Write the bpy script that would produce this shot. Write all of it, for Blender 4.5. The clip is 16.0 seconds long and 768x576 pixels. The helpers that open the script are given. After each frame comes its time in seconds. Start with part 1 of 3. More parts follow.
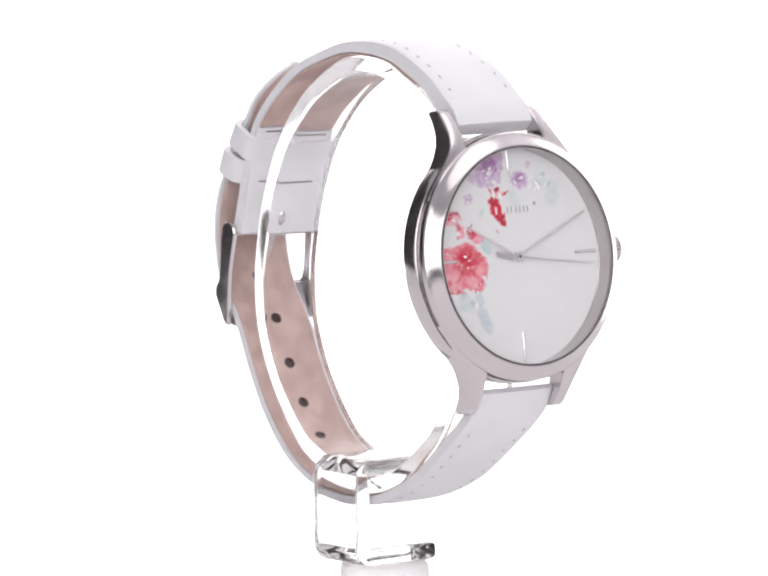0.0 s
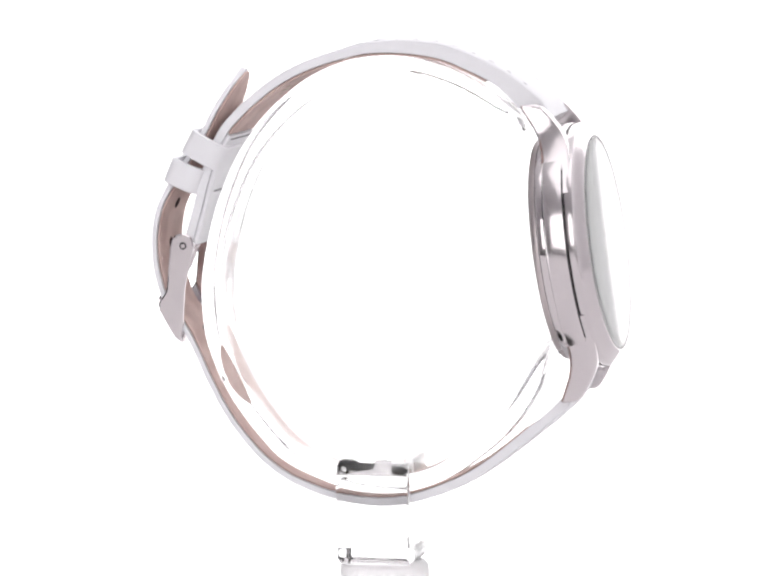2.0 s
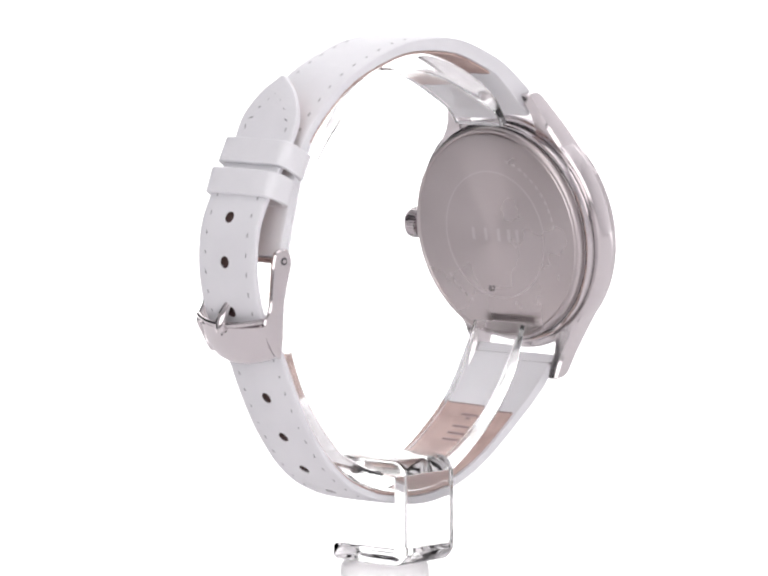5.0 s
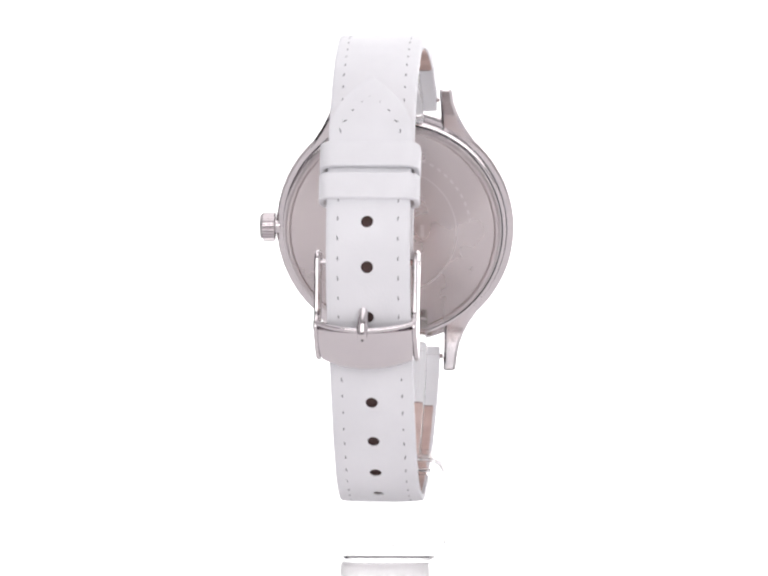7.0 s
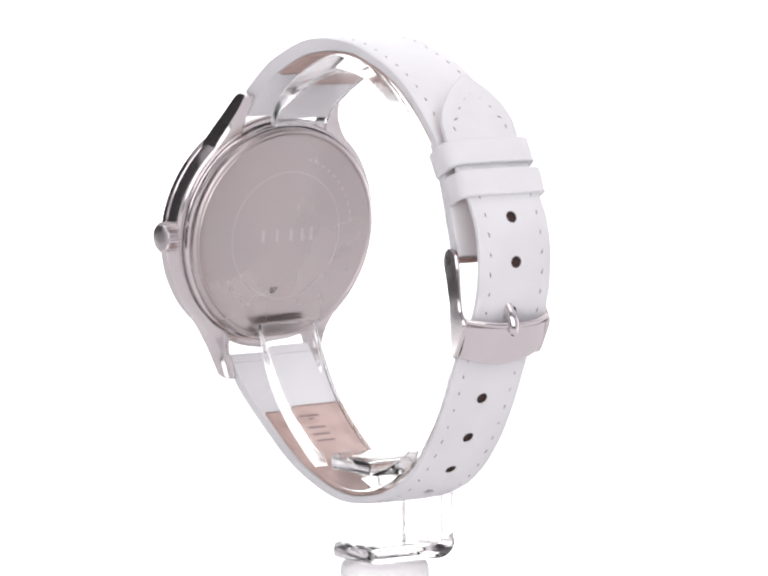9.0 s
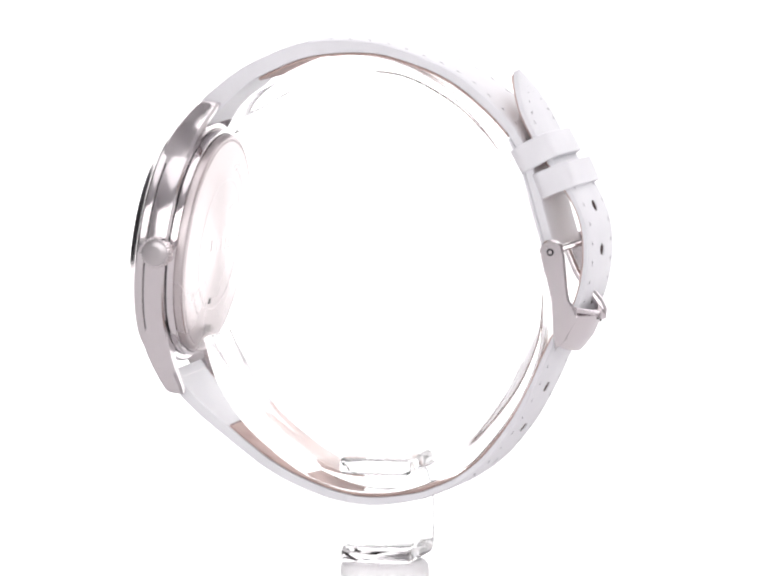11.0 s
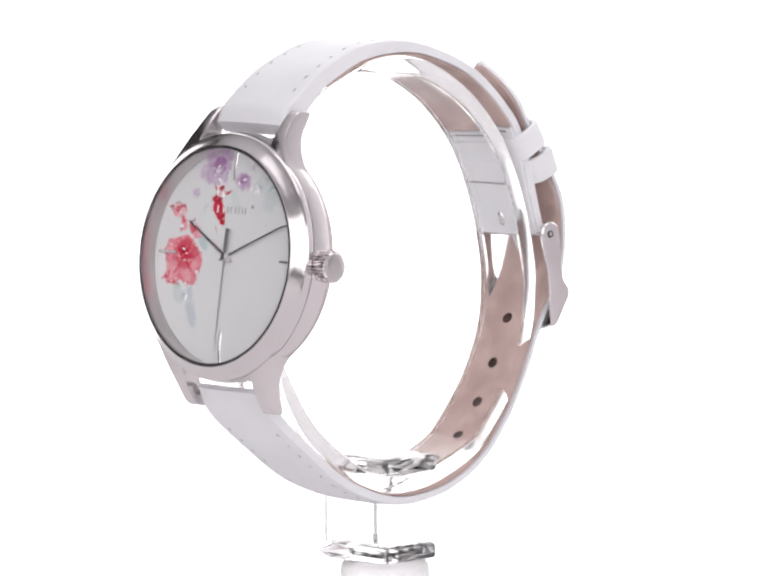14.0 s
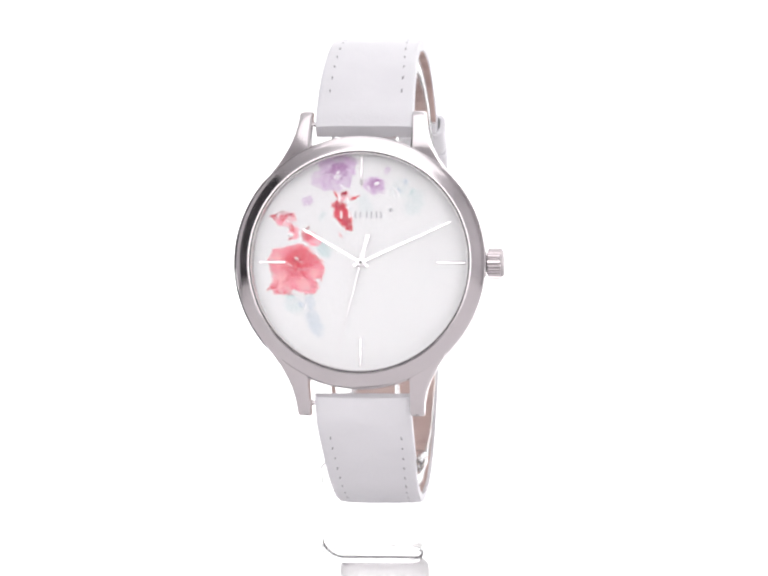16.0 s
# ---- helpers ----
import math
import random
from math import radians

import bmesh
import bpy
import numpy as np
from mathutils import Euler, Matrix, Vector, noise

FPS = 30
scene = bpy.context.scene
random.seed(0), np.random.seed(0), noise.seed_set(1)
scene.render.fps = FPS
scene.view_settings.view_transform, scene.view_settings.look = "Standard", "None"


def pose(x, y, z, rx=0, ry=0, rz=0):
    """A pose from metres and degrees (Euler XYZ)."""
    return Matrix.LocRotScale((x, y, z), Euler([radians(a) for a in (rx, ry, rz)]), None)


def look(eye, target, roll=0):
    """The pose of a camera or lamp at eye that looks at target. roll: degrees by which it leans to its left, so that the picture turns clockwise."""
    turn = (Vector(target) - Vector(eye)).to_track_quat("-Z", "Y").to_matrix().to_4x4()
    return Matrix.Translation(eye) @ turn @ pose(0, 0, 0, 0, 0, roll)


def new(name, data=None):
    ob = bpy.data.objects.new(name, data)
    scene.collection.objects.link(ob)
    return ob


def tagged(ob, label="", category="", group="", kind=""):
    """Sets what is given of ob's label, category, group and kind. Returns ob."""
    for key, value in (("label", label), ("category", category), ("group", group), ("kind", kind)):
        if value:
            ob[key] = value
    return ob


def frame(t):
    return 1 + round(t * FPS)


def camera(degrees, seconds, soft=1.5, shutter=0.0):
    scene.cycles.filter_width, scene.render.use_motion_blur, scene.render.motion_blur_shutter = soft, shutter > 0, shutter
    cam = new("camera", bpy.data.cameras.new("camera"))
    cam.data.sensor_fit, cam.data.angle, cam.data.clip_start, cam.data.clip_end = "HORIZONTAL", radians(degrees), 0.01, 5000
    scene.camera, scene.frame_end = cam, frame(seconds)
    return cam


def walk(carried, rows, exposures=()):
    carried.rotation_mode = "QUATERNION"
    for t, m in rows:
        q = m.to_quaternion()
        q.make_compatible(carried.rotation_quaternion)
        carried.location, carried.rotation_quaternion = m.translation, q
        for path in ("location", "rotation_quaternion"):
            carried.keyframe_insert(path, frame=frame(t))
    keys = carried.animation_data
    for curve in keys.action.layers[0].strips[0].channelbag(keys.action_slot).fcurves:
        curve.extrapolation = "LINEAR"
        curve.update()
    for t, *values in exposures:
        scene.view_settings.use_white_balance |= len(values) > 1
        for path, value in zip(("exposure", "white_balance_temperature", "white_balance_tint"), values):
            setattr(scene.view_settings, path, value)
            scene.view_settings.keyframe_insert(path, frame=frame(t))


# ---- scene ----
# ---- camera: fixed on a stand, long lens, slightly above the watch ----
DIST, PITCH, OFF = 0.930, 5.837, 0.0002
EYE = (OFF, -DIST * math.cos(radians(PITCH)), DIST * math.sin(radians(PITCH)))
AIM = (OFF, 0, 0)
cam = camera(7.027, 16.0, soft=2.45)
walk(cam, [(0, look(EYE, AIM, -0.42)), (16.0, look(EYE, AIM, -0.42))])

# ---- light: the sweep's added glow, unseen soft boxes added in front and above ----
world = bpy.data.worlds.new("studio")
world.use_nodes = True
world.node_tree.nodes["Background"].inputs[0].default_value = (1.0, 0.98, 1.0, 1)
world.node_tree.nodes["Background"].inputs[1].default_value = 0.3
scene.world = world
scene.view_settings.exposure = 0.1


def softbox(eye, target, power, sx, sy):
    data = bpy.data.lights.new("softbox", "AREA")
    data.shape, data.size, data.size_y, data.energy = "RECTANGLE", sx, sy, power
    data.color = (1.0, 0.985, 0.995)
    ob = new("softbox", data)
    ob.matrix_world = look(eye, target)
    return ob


# unseen front lamp, placed from the bright reflections on the steel
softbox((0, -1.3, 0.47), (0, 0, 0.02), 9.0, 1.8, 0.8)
# unseen overhead lamp, added as fill from above
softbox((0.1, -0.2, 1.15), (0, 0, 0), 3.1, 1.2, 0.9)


# ---- materials ----
def nodes_of(name):
    m = bpy.data.materials.new(name)
    m.use_nodes = True
    nt = m.node_tree
    return m, nt, nt.nodes["Principled BSDF"]


def node(nt, kind, **given):
    n = nt.nodes.new(kind)
    for k, v in given.items():
        n.inputs[k.replace("_", " ")].default_value = v
    return n


def coords(nt):
    return nt.nodes.new("ShaderNodeTexCoord").outputs["Object"]


def noise_tex(nt, scale, detail=4.0, stretch=None):
    n = node(nt, "ShaderNodeTexNoise", Scale=scale, Detail=detail)
    if stretch:
        mp = nt.nodes.new("ShaderNodeMapping")
        mp.inputs["Scale"].default_value = stretch
        nt.links.new(coords(nt), mp.inputs[0])
        nt.links.new(mp.outputs[0], n.inputs["Vector"])
    else:
        nt.links.new(coords(nt), n.inputs["Vector"])
    return n.outputs["Fac"]


def mixed(nt, fac, a, b):
    n = nt.nodes.new("ShaderNodeMix")
    n.data_type = "RGBA"
    for sock, v in ((n.inputs[0], fac), (n.inputs[6], a), (n.inputs[7], b)):
        if isinstance(v, bpy.types.NodeSocket):
            nt.links.new(v, sock)
        elif isinstance(v, tuple):
            sock.default_value = (*v, 1)
        else:
            sock.default_value = v
    return n.outputs[2]


def ranged(nt, value, a, b, lo=0.0, hi=1.0, smooth=True):
    n = nt.nodes.new("ShaderNodeMapRange")
    n.interpolation_type = "SMOOTHSTEP" if smooth else "LINEAR"
    nt.links.new(value, n.inputs[0])
    for i, v in enumerate((a, b, lo, hi)):
        n.inputs[i + 1].default_value = v
    return n.outputs[0]


def bumped(nt, bsdf, heights):
    last = None
    for fac, strength, dist in heights:
        b = nt.nodes.new("ShaderNodeBump")
        b.inputs["Strength"].default_value, b.inputs["Distance"].default_value = strength, dist
        nt.links.new(fac, b.inputs["Height"])
        if last:
            nt.links.new(last, b.inputs["Normal"])
        last = b.outputs[0]
    nt.links.new(last, bsdf.inputs["Normal"])


def leather(name, low, high, rough, grain=0.25, patch=90):
    m, nt, b = nodes_of(name)
    nt.links.new(mixed(nt, ranged(nt, noise_tex(nt, patch), 0.35, 0.65), low, high), b.inputs["Base Color"])
    nt.links.new(ranged(nt, noise_tex(nt, 400), 0.3, 0.7, rough - 0.06, rough + 0.08), b.inputs["Roughness"])
    b.inputs["Specular IOR Level"].default_value = 0.3
    vor = node(nt, "ShaderNodeTexVoronoi", Scale=2600.0)
    nt.links.new(coords(nt), vor.inputs["Vector"])
    bumped(nt, b, ((noise_tex(nt, 110, 2.0), 0.3, 0.0007), (noise_tex(nt, 250), 0.25, 0.0003), (vor.outputs["Distance"], grain, 0.00006)))
    return m


def metal(name, colour, rough, spread=0.05, scale=300.0, stretch=None, aniso=0.0):
    m, nt, b = nodes_of(name)
    b.inputs["Metallic"].default_value = 1.0
    n = noise_tex(nt, scale, 5.0, stretch)
    nt.links.new(mixed(nt, n, tuple(c * 0.93 for c in colour), colour), b.inputs["Base Color"])
    nt.links.new(ranged(nt, n, 0.3, 0.7, max(0.02, rough - spread), rough + spread), b.inputs["Roughness"])
    if aniso:
        b.inputs["Anisotropic"].default_value = aniso
        tan = nt.nodes.new("ShaderNodeTangent")
        tan.direction_type, tan.axis = "RADIAL", "Y"
        nt.links.new(tan.outputs[0], b.inputs["Tangent"])
    return m


def glass(name, ior, tint=(1, 1, 1), rough=0.0):
    m, nt, b = nodes_of(name)
    b.inputs["Base Color"].default_value = (*tint, 1)
    b.inputs["Transmission Weight"].default_value = 1.0
    b.inputs["Roughness"].default_value = rough
    b.inputs["IOR"].default_value = ior
    return m


def plain(name, colour, rough=0.5, metallic=0.0):
    m, nt, b = nodes_of(name)
    nt.links.new(mixed(nt, noise_tex(nt, 600), tuple(c * 0.92 for c in colour), colour), b.inputs["Base Color"])
    b.inputs["Roughness"].default_value, b.inputs["Metallic"].default_value = rough, metallic
    return m


LEATHER = leather("white_leather", (0.835, 0.835, 0.86), (0.875, 0.875, 0.90), 0.42)
LINING = leather("tan_lining", (0.55, 0.395, 0.36), (0.68, 0.515, 0.47), 0.65, 0.4, 240)
EDGE = leather("blush_edge_paint", (0.70, 0.62, 0.61), (0.78, 0.70, 0.69), 0.5)
# white thread greyed to carry the shade of its stitch holes
SHADED_THREAD = plain("shaded_thread_grey", (0.23, 0.22, 0.24), 0.8)
STEEL = metal("polished_steel", (0.73, 0.69, 0.698), 0.085, 0.025)
BEZEL = metal("satin_bezel_steel", (0.70, 0.665, 0.672), 0.15, 0.04, 700.0)
BRUSHED = metal("satin_steel", (0.72, 0.682, 0.69), 0.16, 0.03, 900.0)
CAPSTEEL = metal("cap_steel", (0.58, 0.55, 0.555), 0.32, 0.03)
BACKSTEEL = metal("lathe_turned_steel", (0.60, 0.548, 0.548), 0.28, 0.01, 60.0, None, 0.92)
ETCH = metal("etched_steel", (0.70, 0.655, 0.66), 0.42)
HANDSTEEL = metal("hand_steel", (0.86, 0.84, 0.85), 0.16, 0.04)
SECONDSTEEL = metal("satin_second_steel", (0.62, 0.60, 0.61), 0.3, 0.04)
ACRYLIC = glass("clear_acrylic", 1.4, (0.95, 0.945, 0.945), 0.04)
RING_ACRYLIC = glass("scuffed_acrylic", 1.31, (1, 1, 1), 0.1)
FROST = glass("hazy_acrylic", 1.3, (1, 1, 1), 0.3)
CRYSTAL = glass("watch_glass", 1.3)
GEM = plain("white_sparkle", (0.93, 0.92, 0.93), 0.12)
PRINT_GREY = plain("grey_print", (0.38, 0.38, 0.40), 0.5)
PRINT_WHITE = plain("white_print", (0.88, 0.88, 0.88), 0.5)
GILT = plain("faded_gilt", (0.42, 0.33, 0.22), 0.5)
EMBOSS = plain("brown_emboss", (0.30, 0.20, 0.19), 0.7)
HOLE = plain("cut_leather_and_hole_shade", (0.10, 0.06, 0.056), 0.85)
DARK = plain("shadow_gap_black", (0.03, 0.028, 0.03), 0.4)
WALLPAINT = plain("studio_wall_paint", (0.82, 0.80, 0.82), 0.8)
TABLE = plain("matt_white_table", (0.84, 0.82, 0.83), 0.8)
REFLECTION_CLOTH = plain("dark_reflection_cloth", (0.05, 0.046, 0.05), 0.9)
GREYROOM = plain("unseen_room_grey", (0.14, 0.134, 0.14), 0.85)
SOUTHPAINT = plain("mid_grey_paint", (0.42, 0.40, 0.41), 0.85)


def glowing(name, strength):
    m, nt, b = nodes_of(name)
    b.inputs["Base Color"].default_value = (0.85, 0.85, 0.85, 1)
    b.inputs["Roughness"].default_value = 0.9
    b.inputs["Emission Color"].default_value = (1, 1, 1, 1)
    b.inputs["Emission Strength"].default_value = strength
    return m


# the sweep's own glow stands in for lamps on a white backdrop
SWEEP = glowing("self_lit_white_sweep", 1.12)


def floral_dial():
    """White pearly dial with a watercolour print of flowers: soft blots with wavering edges, in millimetres from the hub."""
    m, nt, b = nodes_of("floral_dial")
    uv = nt.nodes.new("ShaderNodeUVMap").outputs[0]
    warp = node(nt, "ShaderNodeTexNoise", Scale=1.0, Detail=3.0, Roughness=0.6)
    nt.links.new(uv, warp.inputs["Vector"])
    sub = nt.nodes.new("ShaderNodeVectorMath")
    sub.operation = "MULTIPLY_ADD"
    nt.links.new(warp.outputs["Color"], sub.inputs[0])
    sub.inputs[1].default_value, sub.inputs[2].default_value = (1.4, 1.4, 0), (-0.7, -0.7, 0)
    add = nt.nodes.new("ShaderNodeVectorMath")
    nt.links.new(uv, add.inputs[0])
    nt.links.new(sub.outputs[0], add.inputs[1])
    grain = node(nt, "ShaderNodeTexNoise", Scale=0.5, Detail=3.0)
    nt.links.new(uv, grain.inputs["Vector"])
    base = mixed(nt, grain.outputs["Fac"], (0.70, 0.70, 0.705), (0.745, 0.745, 0.75))

    fleck = node(nt, "ShaderNodeTexNoise", Scale=1.5, Detail=2.5, Roughness=0.5)
    nt.links.new(uv, fleck.inputs["Vector"])
    mottle = ranged(nt, fleck.outputs["Fac"], 0.34, 0.52, 0.45, 1.0)

    def blot(base, x, y, rx, ry, turn, colour, full, soft, wash=0.0):
        mp = nt.nodes.new("ShaderNodeMapping")
        mp.vector_type = "TEXTURE"
        mp.inputs["Location"].default_value = (x, y, 0)
        mp.inputs["Rotation"].default_value = (0, 0, radians(turn))
        mp.inputs["Scale"].default_value = (rx, ry, 1)
        nt.links.new(add.outputs[0], mp.inputs[0])
        ln = nt.nodes.new("ShaderNodeVectorMath")
        ln.operation = "LENGTH"
        nt.links.new(mp.outputs[0], ln.inputs[0])
        fac = ranged(nt, ln.outputs["Value"], 1.0 - soft * 0.75, 1.0 + soft * 0.2, min(1.0, full * 1.12), 0.0)
        both = nt.nodes.new("ShaderNodeMath")
        both.operation = "MULTIPLY"
        nt.links.new(fac, both.inputs[0])
        nt.links.new(mottle, both.inputs[1])
        return mixed(nt, both.outputs[0], base, colour)

    red, deep, pink = (0.60, 0.03, 0.062), (0.34, 0.008, 0.025), (0.81, 0.29, 0.37)
    rose, pale = (0.74, 0.19, 0.25), (0.82, 0.48, 0.50)
    lilac, purple, leaf, blue = (0.52, 0.36, 0.545), (0.29, 0.11, 0.31), (0.46, 0.57, 0.57), (0.45, 0.52, 0.58)
    for spec in (
        # pale leaves first, then petals, then hearts
        (-6.7, -8.6, 1.2, 2.4, 25, blue, 0.6, 0.6), (-9.6, -6.2, 1.8, 1.3, -30, leaf, 0.45, 0.7), (-7.4, -5.4, 0.8, 1.8, 10, blue, 0.5, 0.5),
        (-5.4, 1.8, 0.9, 1.5, 40, leaf, 0.75, 0.5), (7.6, 8.6, 1.5, 2.3, -25, leaf, 0.4, 0.7), (5.4, 10.6, 1.6, 1.6, 0, leaf, 0.3, 0.8),
        (-5.6, 6.6, 0.5, 0.9, -30, leaf, 0.5, 0.6), (0.4, 8.4, 1.2, 2.0, 20, leaf, 0.3, 0.8),
        (5.3, 10.2, 0.4, 0.5, 20, blue, 0.8, 0.5), (6.3, 11.6, 0.45, 0.4, 0, blue, 0.75, 0.5), (7.2, 9.9, 0.4, 0.6, -20, leaf, 0.8, 0.5),
        (3.7, 13.2, 0.5, 0.5, 0, lilac, 0.6, 0.5), (-8.5, -6.2, 0.5, 0.5, 0, blue, 0.8, 0.5), (-10.2, -4.9, 0.6, 0.4, 0, leaf, 0.8, 0.5),
        (-9.5, -0.9, 3.7, 3.2, 8, rose, 0.75, 0.2), (-11.6, 0.5, 1.9, 1.7, 30, rose, 0.8, 0.2), (-7.1, -0.9, 1.9, 1.6, -15, rose, 0.85, 0.2),
        (-10.9, -3.0, 2.3, 1.6, 25, rose, 0.8, 0.2), (-8.2, -3.1, 2.2, 1.5, -20, rose, 0.8, 0.2), (-9.2, 1.3, 2.3, 1.4, 0, rose, 0.85, 0.2),
        (-11.4, -2.6, 1.6, 1.2, 30, pale, 0.55, 0.7), (-11.6, 0.3, 1.2, 1.0, 0, pale, 0.5, 0.7), (-8.4, -3.0, 1.3, 0.9, -20, pale, 0.45, 0.7), (-6.8, -1.4, 1.0, 0.8, 0, pale, 0.5, 0.7),
        (-8.8, 1.2, 2.1, 1.2, 5, red, 0.55, 0.6), (-7.2, 0.1, 1.4, 0.8, 10, red, 0.5, 0.6), (-9.4, -0.3, 2.4, 2.0, 0, red, 0.75, 0.9), (-9.3, 0.1, 1.4, 1.2, 0, red, 0.9, 0.8), (-9.3, 0.4, 0.7, 0.6, 0, deep, 0.7, 0.8),
        (-12.6, -3.4, 1.3, 0.3, 40, red, 0.6, 0.5), (-11.0, -4.4, 1.6, 0.28, -10, red, 0.55, 0.5), (-8.2, -1.6, 0.3, 1.5, 35, red, 0.6, 0.5), (-10.4, -1.9, 0.3, 1.5, -30, red, 0.55, 0.5), (-13.0, -0.6, 0.26, 1.4, 5, red, 0.5, 0.5),
        (-10.7, 0.5, 1.3, 0.3, -20, red, 0.6, 0.5), (-6.4, 0.6, 1.2, 0.26, -25, red, 0.6, 0.5), (-5.9, -1.9, 0.26, 1.0, 15, red, 0.5, 0.5), (-6.8, -3.4, 1.0, 0.24, 35, red, 0.5, 0.5),
        (-11.9, 7.0, 1.3, 0.22, 25, deep, 0.7, 0.4), (-11.3, 6.0, 1.4, 0.2, -12, deep, 0.6, 0.4), (-12.6, 6.4, 0.22, 0.7, 20, red, 0.7, 0.4), (-9.9, 6.6, 0.2, 0.8, 50, red, 0.7, 0.4), (-9.8, 3.7, 0.9, 0.2, 40, red, 0.6, 0.4), (-8.2, 4.0, 0.25, 0.9, -10, red, 0.7, 0.4), (-8.0, 4.9, 0.5, 0.2, 20, deep, 0.7, 0.4),
        (-3.0, 3.9, 0.2, 0.6, 30, red, 0.5, 0.4),
        (-7.0, 3.3, 1.4, 1.0, -35, pink, 0.9, 0.3), (-7.6, 3.7, 0.7, 0.6, 0, red, 0.8, 0.5),
        (-10.9, 6.2, 1.6, 1.1, 20, pink, 0.65, 0.5), (-9.7, 4.4, 0.9, 1.2, 20, pink, 0.6, 0.5), (-11.1, 6.4, 1.0, 0.5, 25, red, 0.75, 0.5), (-10.3, 6.9, 0.7, 0.4, -20, deep, 0.55, 0.5), (-11.8, 5.7, 0.55, 0.5, 0, pink, 0.8, 0.5), (-10.0, 4.9, 0.5, 0.75, 20, red, 0.7, 0.5), (-9.5, 3.8, 0.45, 0.45, 0, pink, 0.8, 0.5),
        (-1.7, 14.3, 1.2, 0.9, 0, purple, 0.5, 0.5), (-3.6, 14.6, 2.2, 0.8, 8, purple, 0.5, 0.5), (-5.6, 12.0, 2.0, 1.4, 20, lilac, 0.6, 0.4), (-4.8, 13.6, 1.7, 1.2, -35, lilac, 0.75, 0.3), (-2.2, 13.4, 1.5, 1.5, 30, lilac, 0.85, 0.3), (-4.4, 11.2, 1.8, 1.1, -15, lilac, 0.7, 0.3), (-2.4, 11.6, 1.3, 1.0, 50, lilac, 0.65, 0.3),
        (-3.4, 13.4, 1.5, 0.8, 15, purple, 0.7, 0.4), (-4.6, 12.5, 1.0, 0.35, -30, purple, 0.5, 0.4), (-2.7, 12.3, 0.9, 0.3, 40, purple, 0.55, 0.4),
        (1.8, 11.0, 1.8, 1.4, -10, lilac, 0.9, 0.4), (1.8, 11.2, 1.0, 0.7, 20, purple, 0.65, 0.6), (-7.8, 8.7, 0.9, 0.8, 0, lilac, 0.75, 0.5),
        (-3.0, 7.2, 1.1, 1.9, 18, red, 1.0, 0.2), (-2.2, 5.9, 0.9, 1.5, 24, red, 1.0, 0.2), (-2.6, 6.7, 0.9, 1.9, 20, red, 1.0, 0.2), (-2.0, 5.6, 0.6, 1.2, 25, deep, 0.5, 0.5), (-3.2, 8.2, 0.8, 0.7, 0, deep, 0.45, 0.5), (-2.6, 9.4, 1.2, 0.8, 0, pink, 0.6, 0.5), (-2.5, 9.8, 0.5, 0.4, 0, deep, 0.85, 0.4), (-1.0, 9.2, 1.0, 0.26, 25, red, 0.85, 0.4), (-3.7, 9.6, 0.22, 0.7, 25, red, 0.8, 0.4),
    ):
        base = blot(base, *spec)
    nt.links.new(base, b.inputs["Base Color"])
    b.inputs["Roughness"].default_value = 0.6
    b.inputs["Specular IOR Level"].default_value = 0.2
    return m


DIAL = floral_dial()

# ---- mesh helpers (millimetres in, metres out) ----
MM = Matrix.Scale(0.001, 4)
SIDE = Matrix.Translation((0.05, 0, 0))
AXIS = Matrix.Translation((0.4, 28.5, 0)) @ Matrix.Rotation(radians(-4.2), 4, "Z") @ Matrix.Translation((0, -28.1, 0))
RIM = Matrix.Translation((-0.2, 0, 0))
LEAN = radians(7.8)
HUB = Vector((0, -32.0, 7.0))
NRM = Vector((0, -math.cos(LEAN), math.sin(LEAN)))
UPW = Vector((0, math.sin(LEAN), math.cos(LEAN)))
BACK = HUB - 5.9 * NRM
CASE = Matrix(((1, 0, 0, BACK.x), (0, UPW.y, NRM.y, BACK.y), (0, UPW.z, NRM.z, BACK.z), (0, 0, 0, 1)))


def part(name, bm, material, parent=None, label="", m=None, sharp=35, flat=False, fix=True):
    if fix:
        bmesh.ops.recalc_face_normals(bm, faces=bm.faces)
    bm.transform(MM @ (m or Matrix()))
    me = bpy.data.meshes.new(name)
    bm.to_mesh(me)
    bm.free()
    for mat in material if isinstance(material, list) else [material]:
        me.materials.append(mat)
    if not flat:
        me.polygons.foreach_set("use_smooth", [True] * len(me.polygons))
        me.set_sharp_from_angle(angle=radians(sharp))
    ob = new(name, me)
    if parent:
        ob.parent = parent
    if label:
        tagged(ob, label)
    return ob


def lathe(profile, seg=128, closed=False):
    """Rings about the z axis through the profile of (radius, height); radius 0 becomes one point."""
    bm = bmesh.new()
    rings = []
    for r, h in profile:
        if r < 1e-6:
            rings.append([bm.verts.new((0, 0, h))] * seg)
        else:
            rings.append([bm.verts.new((r * math.cos(a), r * math.sin(a), h)) for a in (2 * math.pi * i / seg for i in range(seg))])
    pairs = list(zip(rings, rings[1:])) + ([(rings[-1], rings[0])] if closed else [])
    for a, b in pairs:
        for i in range(seg):
            j = (i + 1) % seg
            vs = list(dict.fromkeys((a[i], a[j], b[j], b[i])))
            if len(vs) > 2:
                bm.faces.new(vs)
    return bm


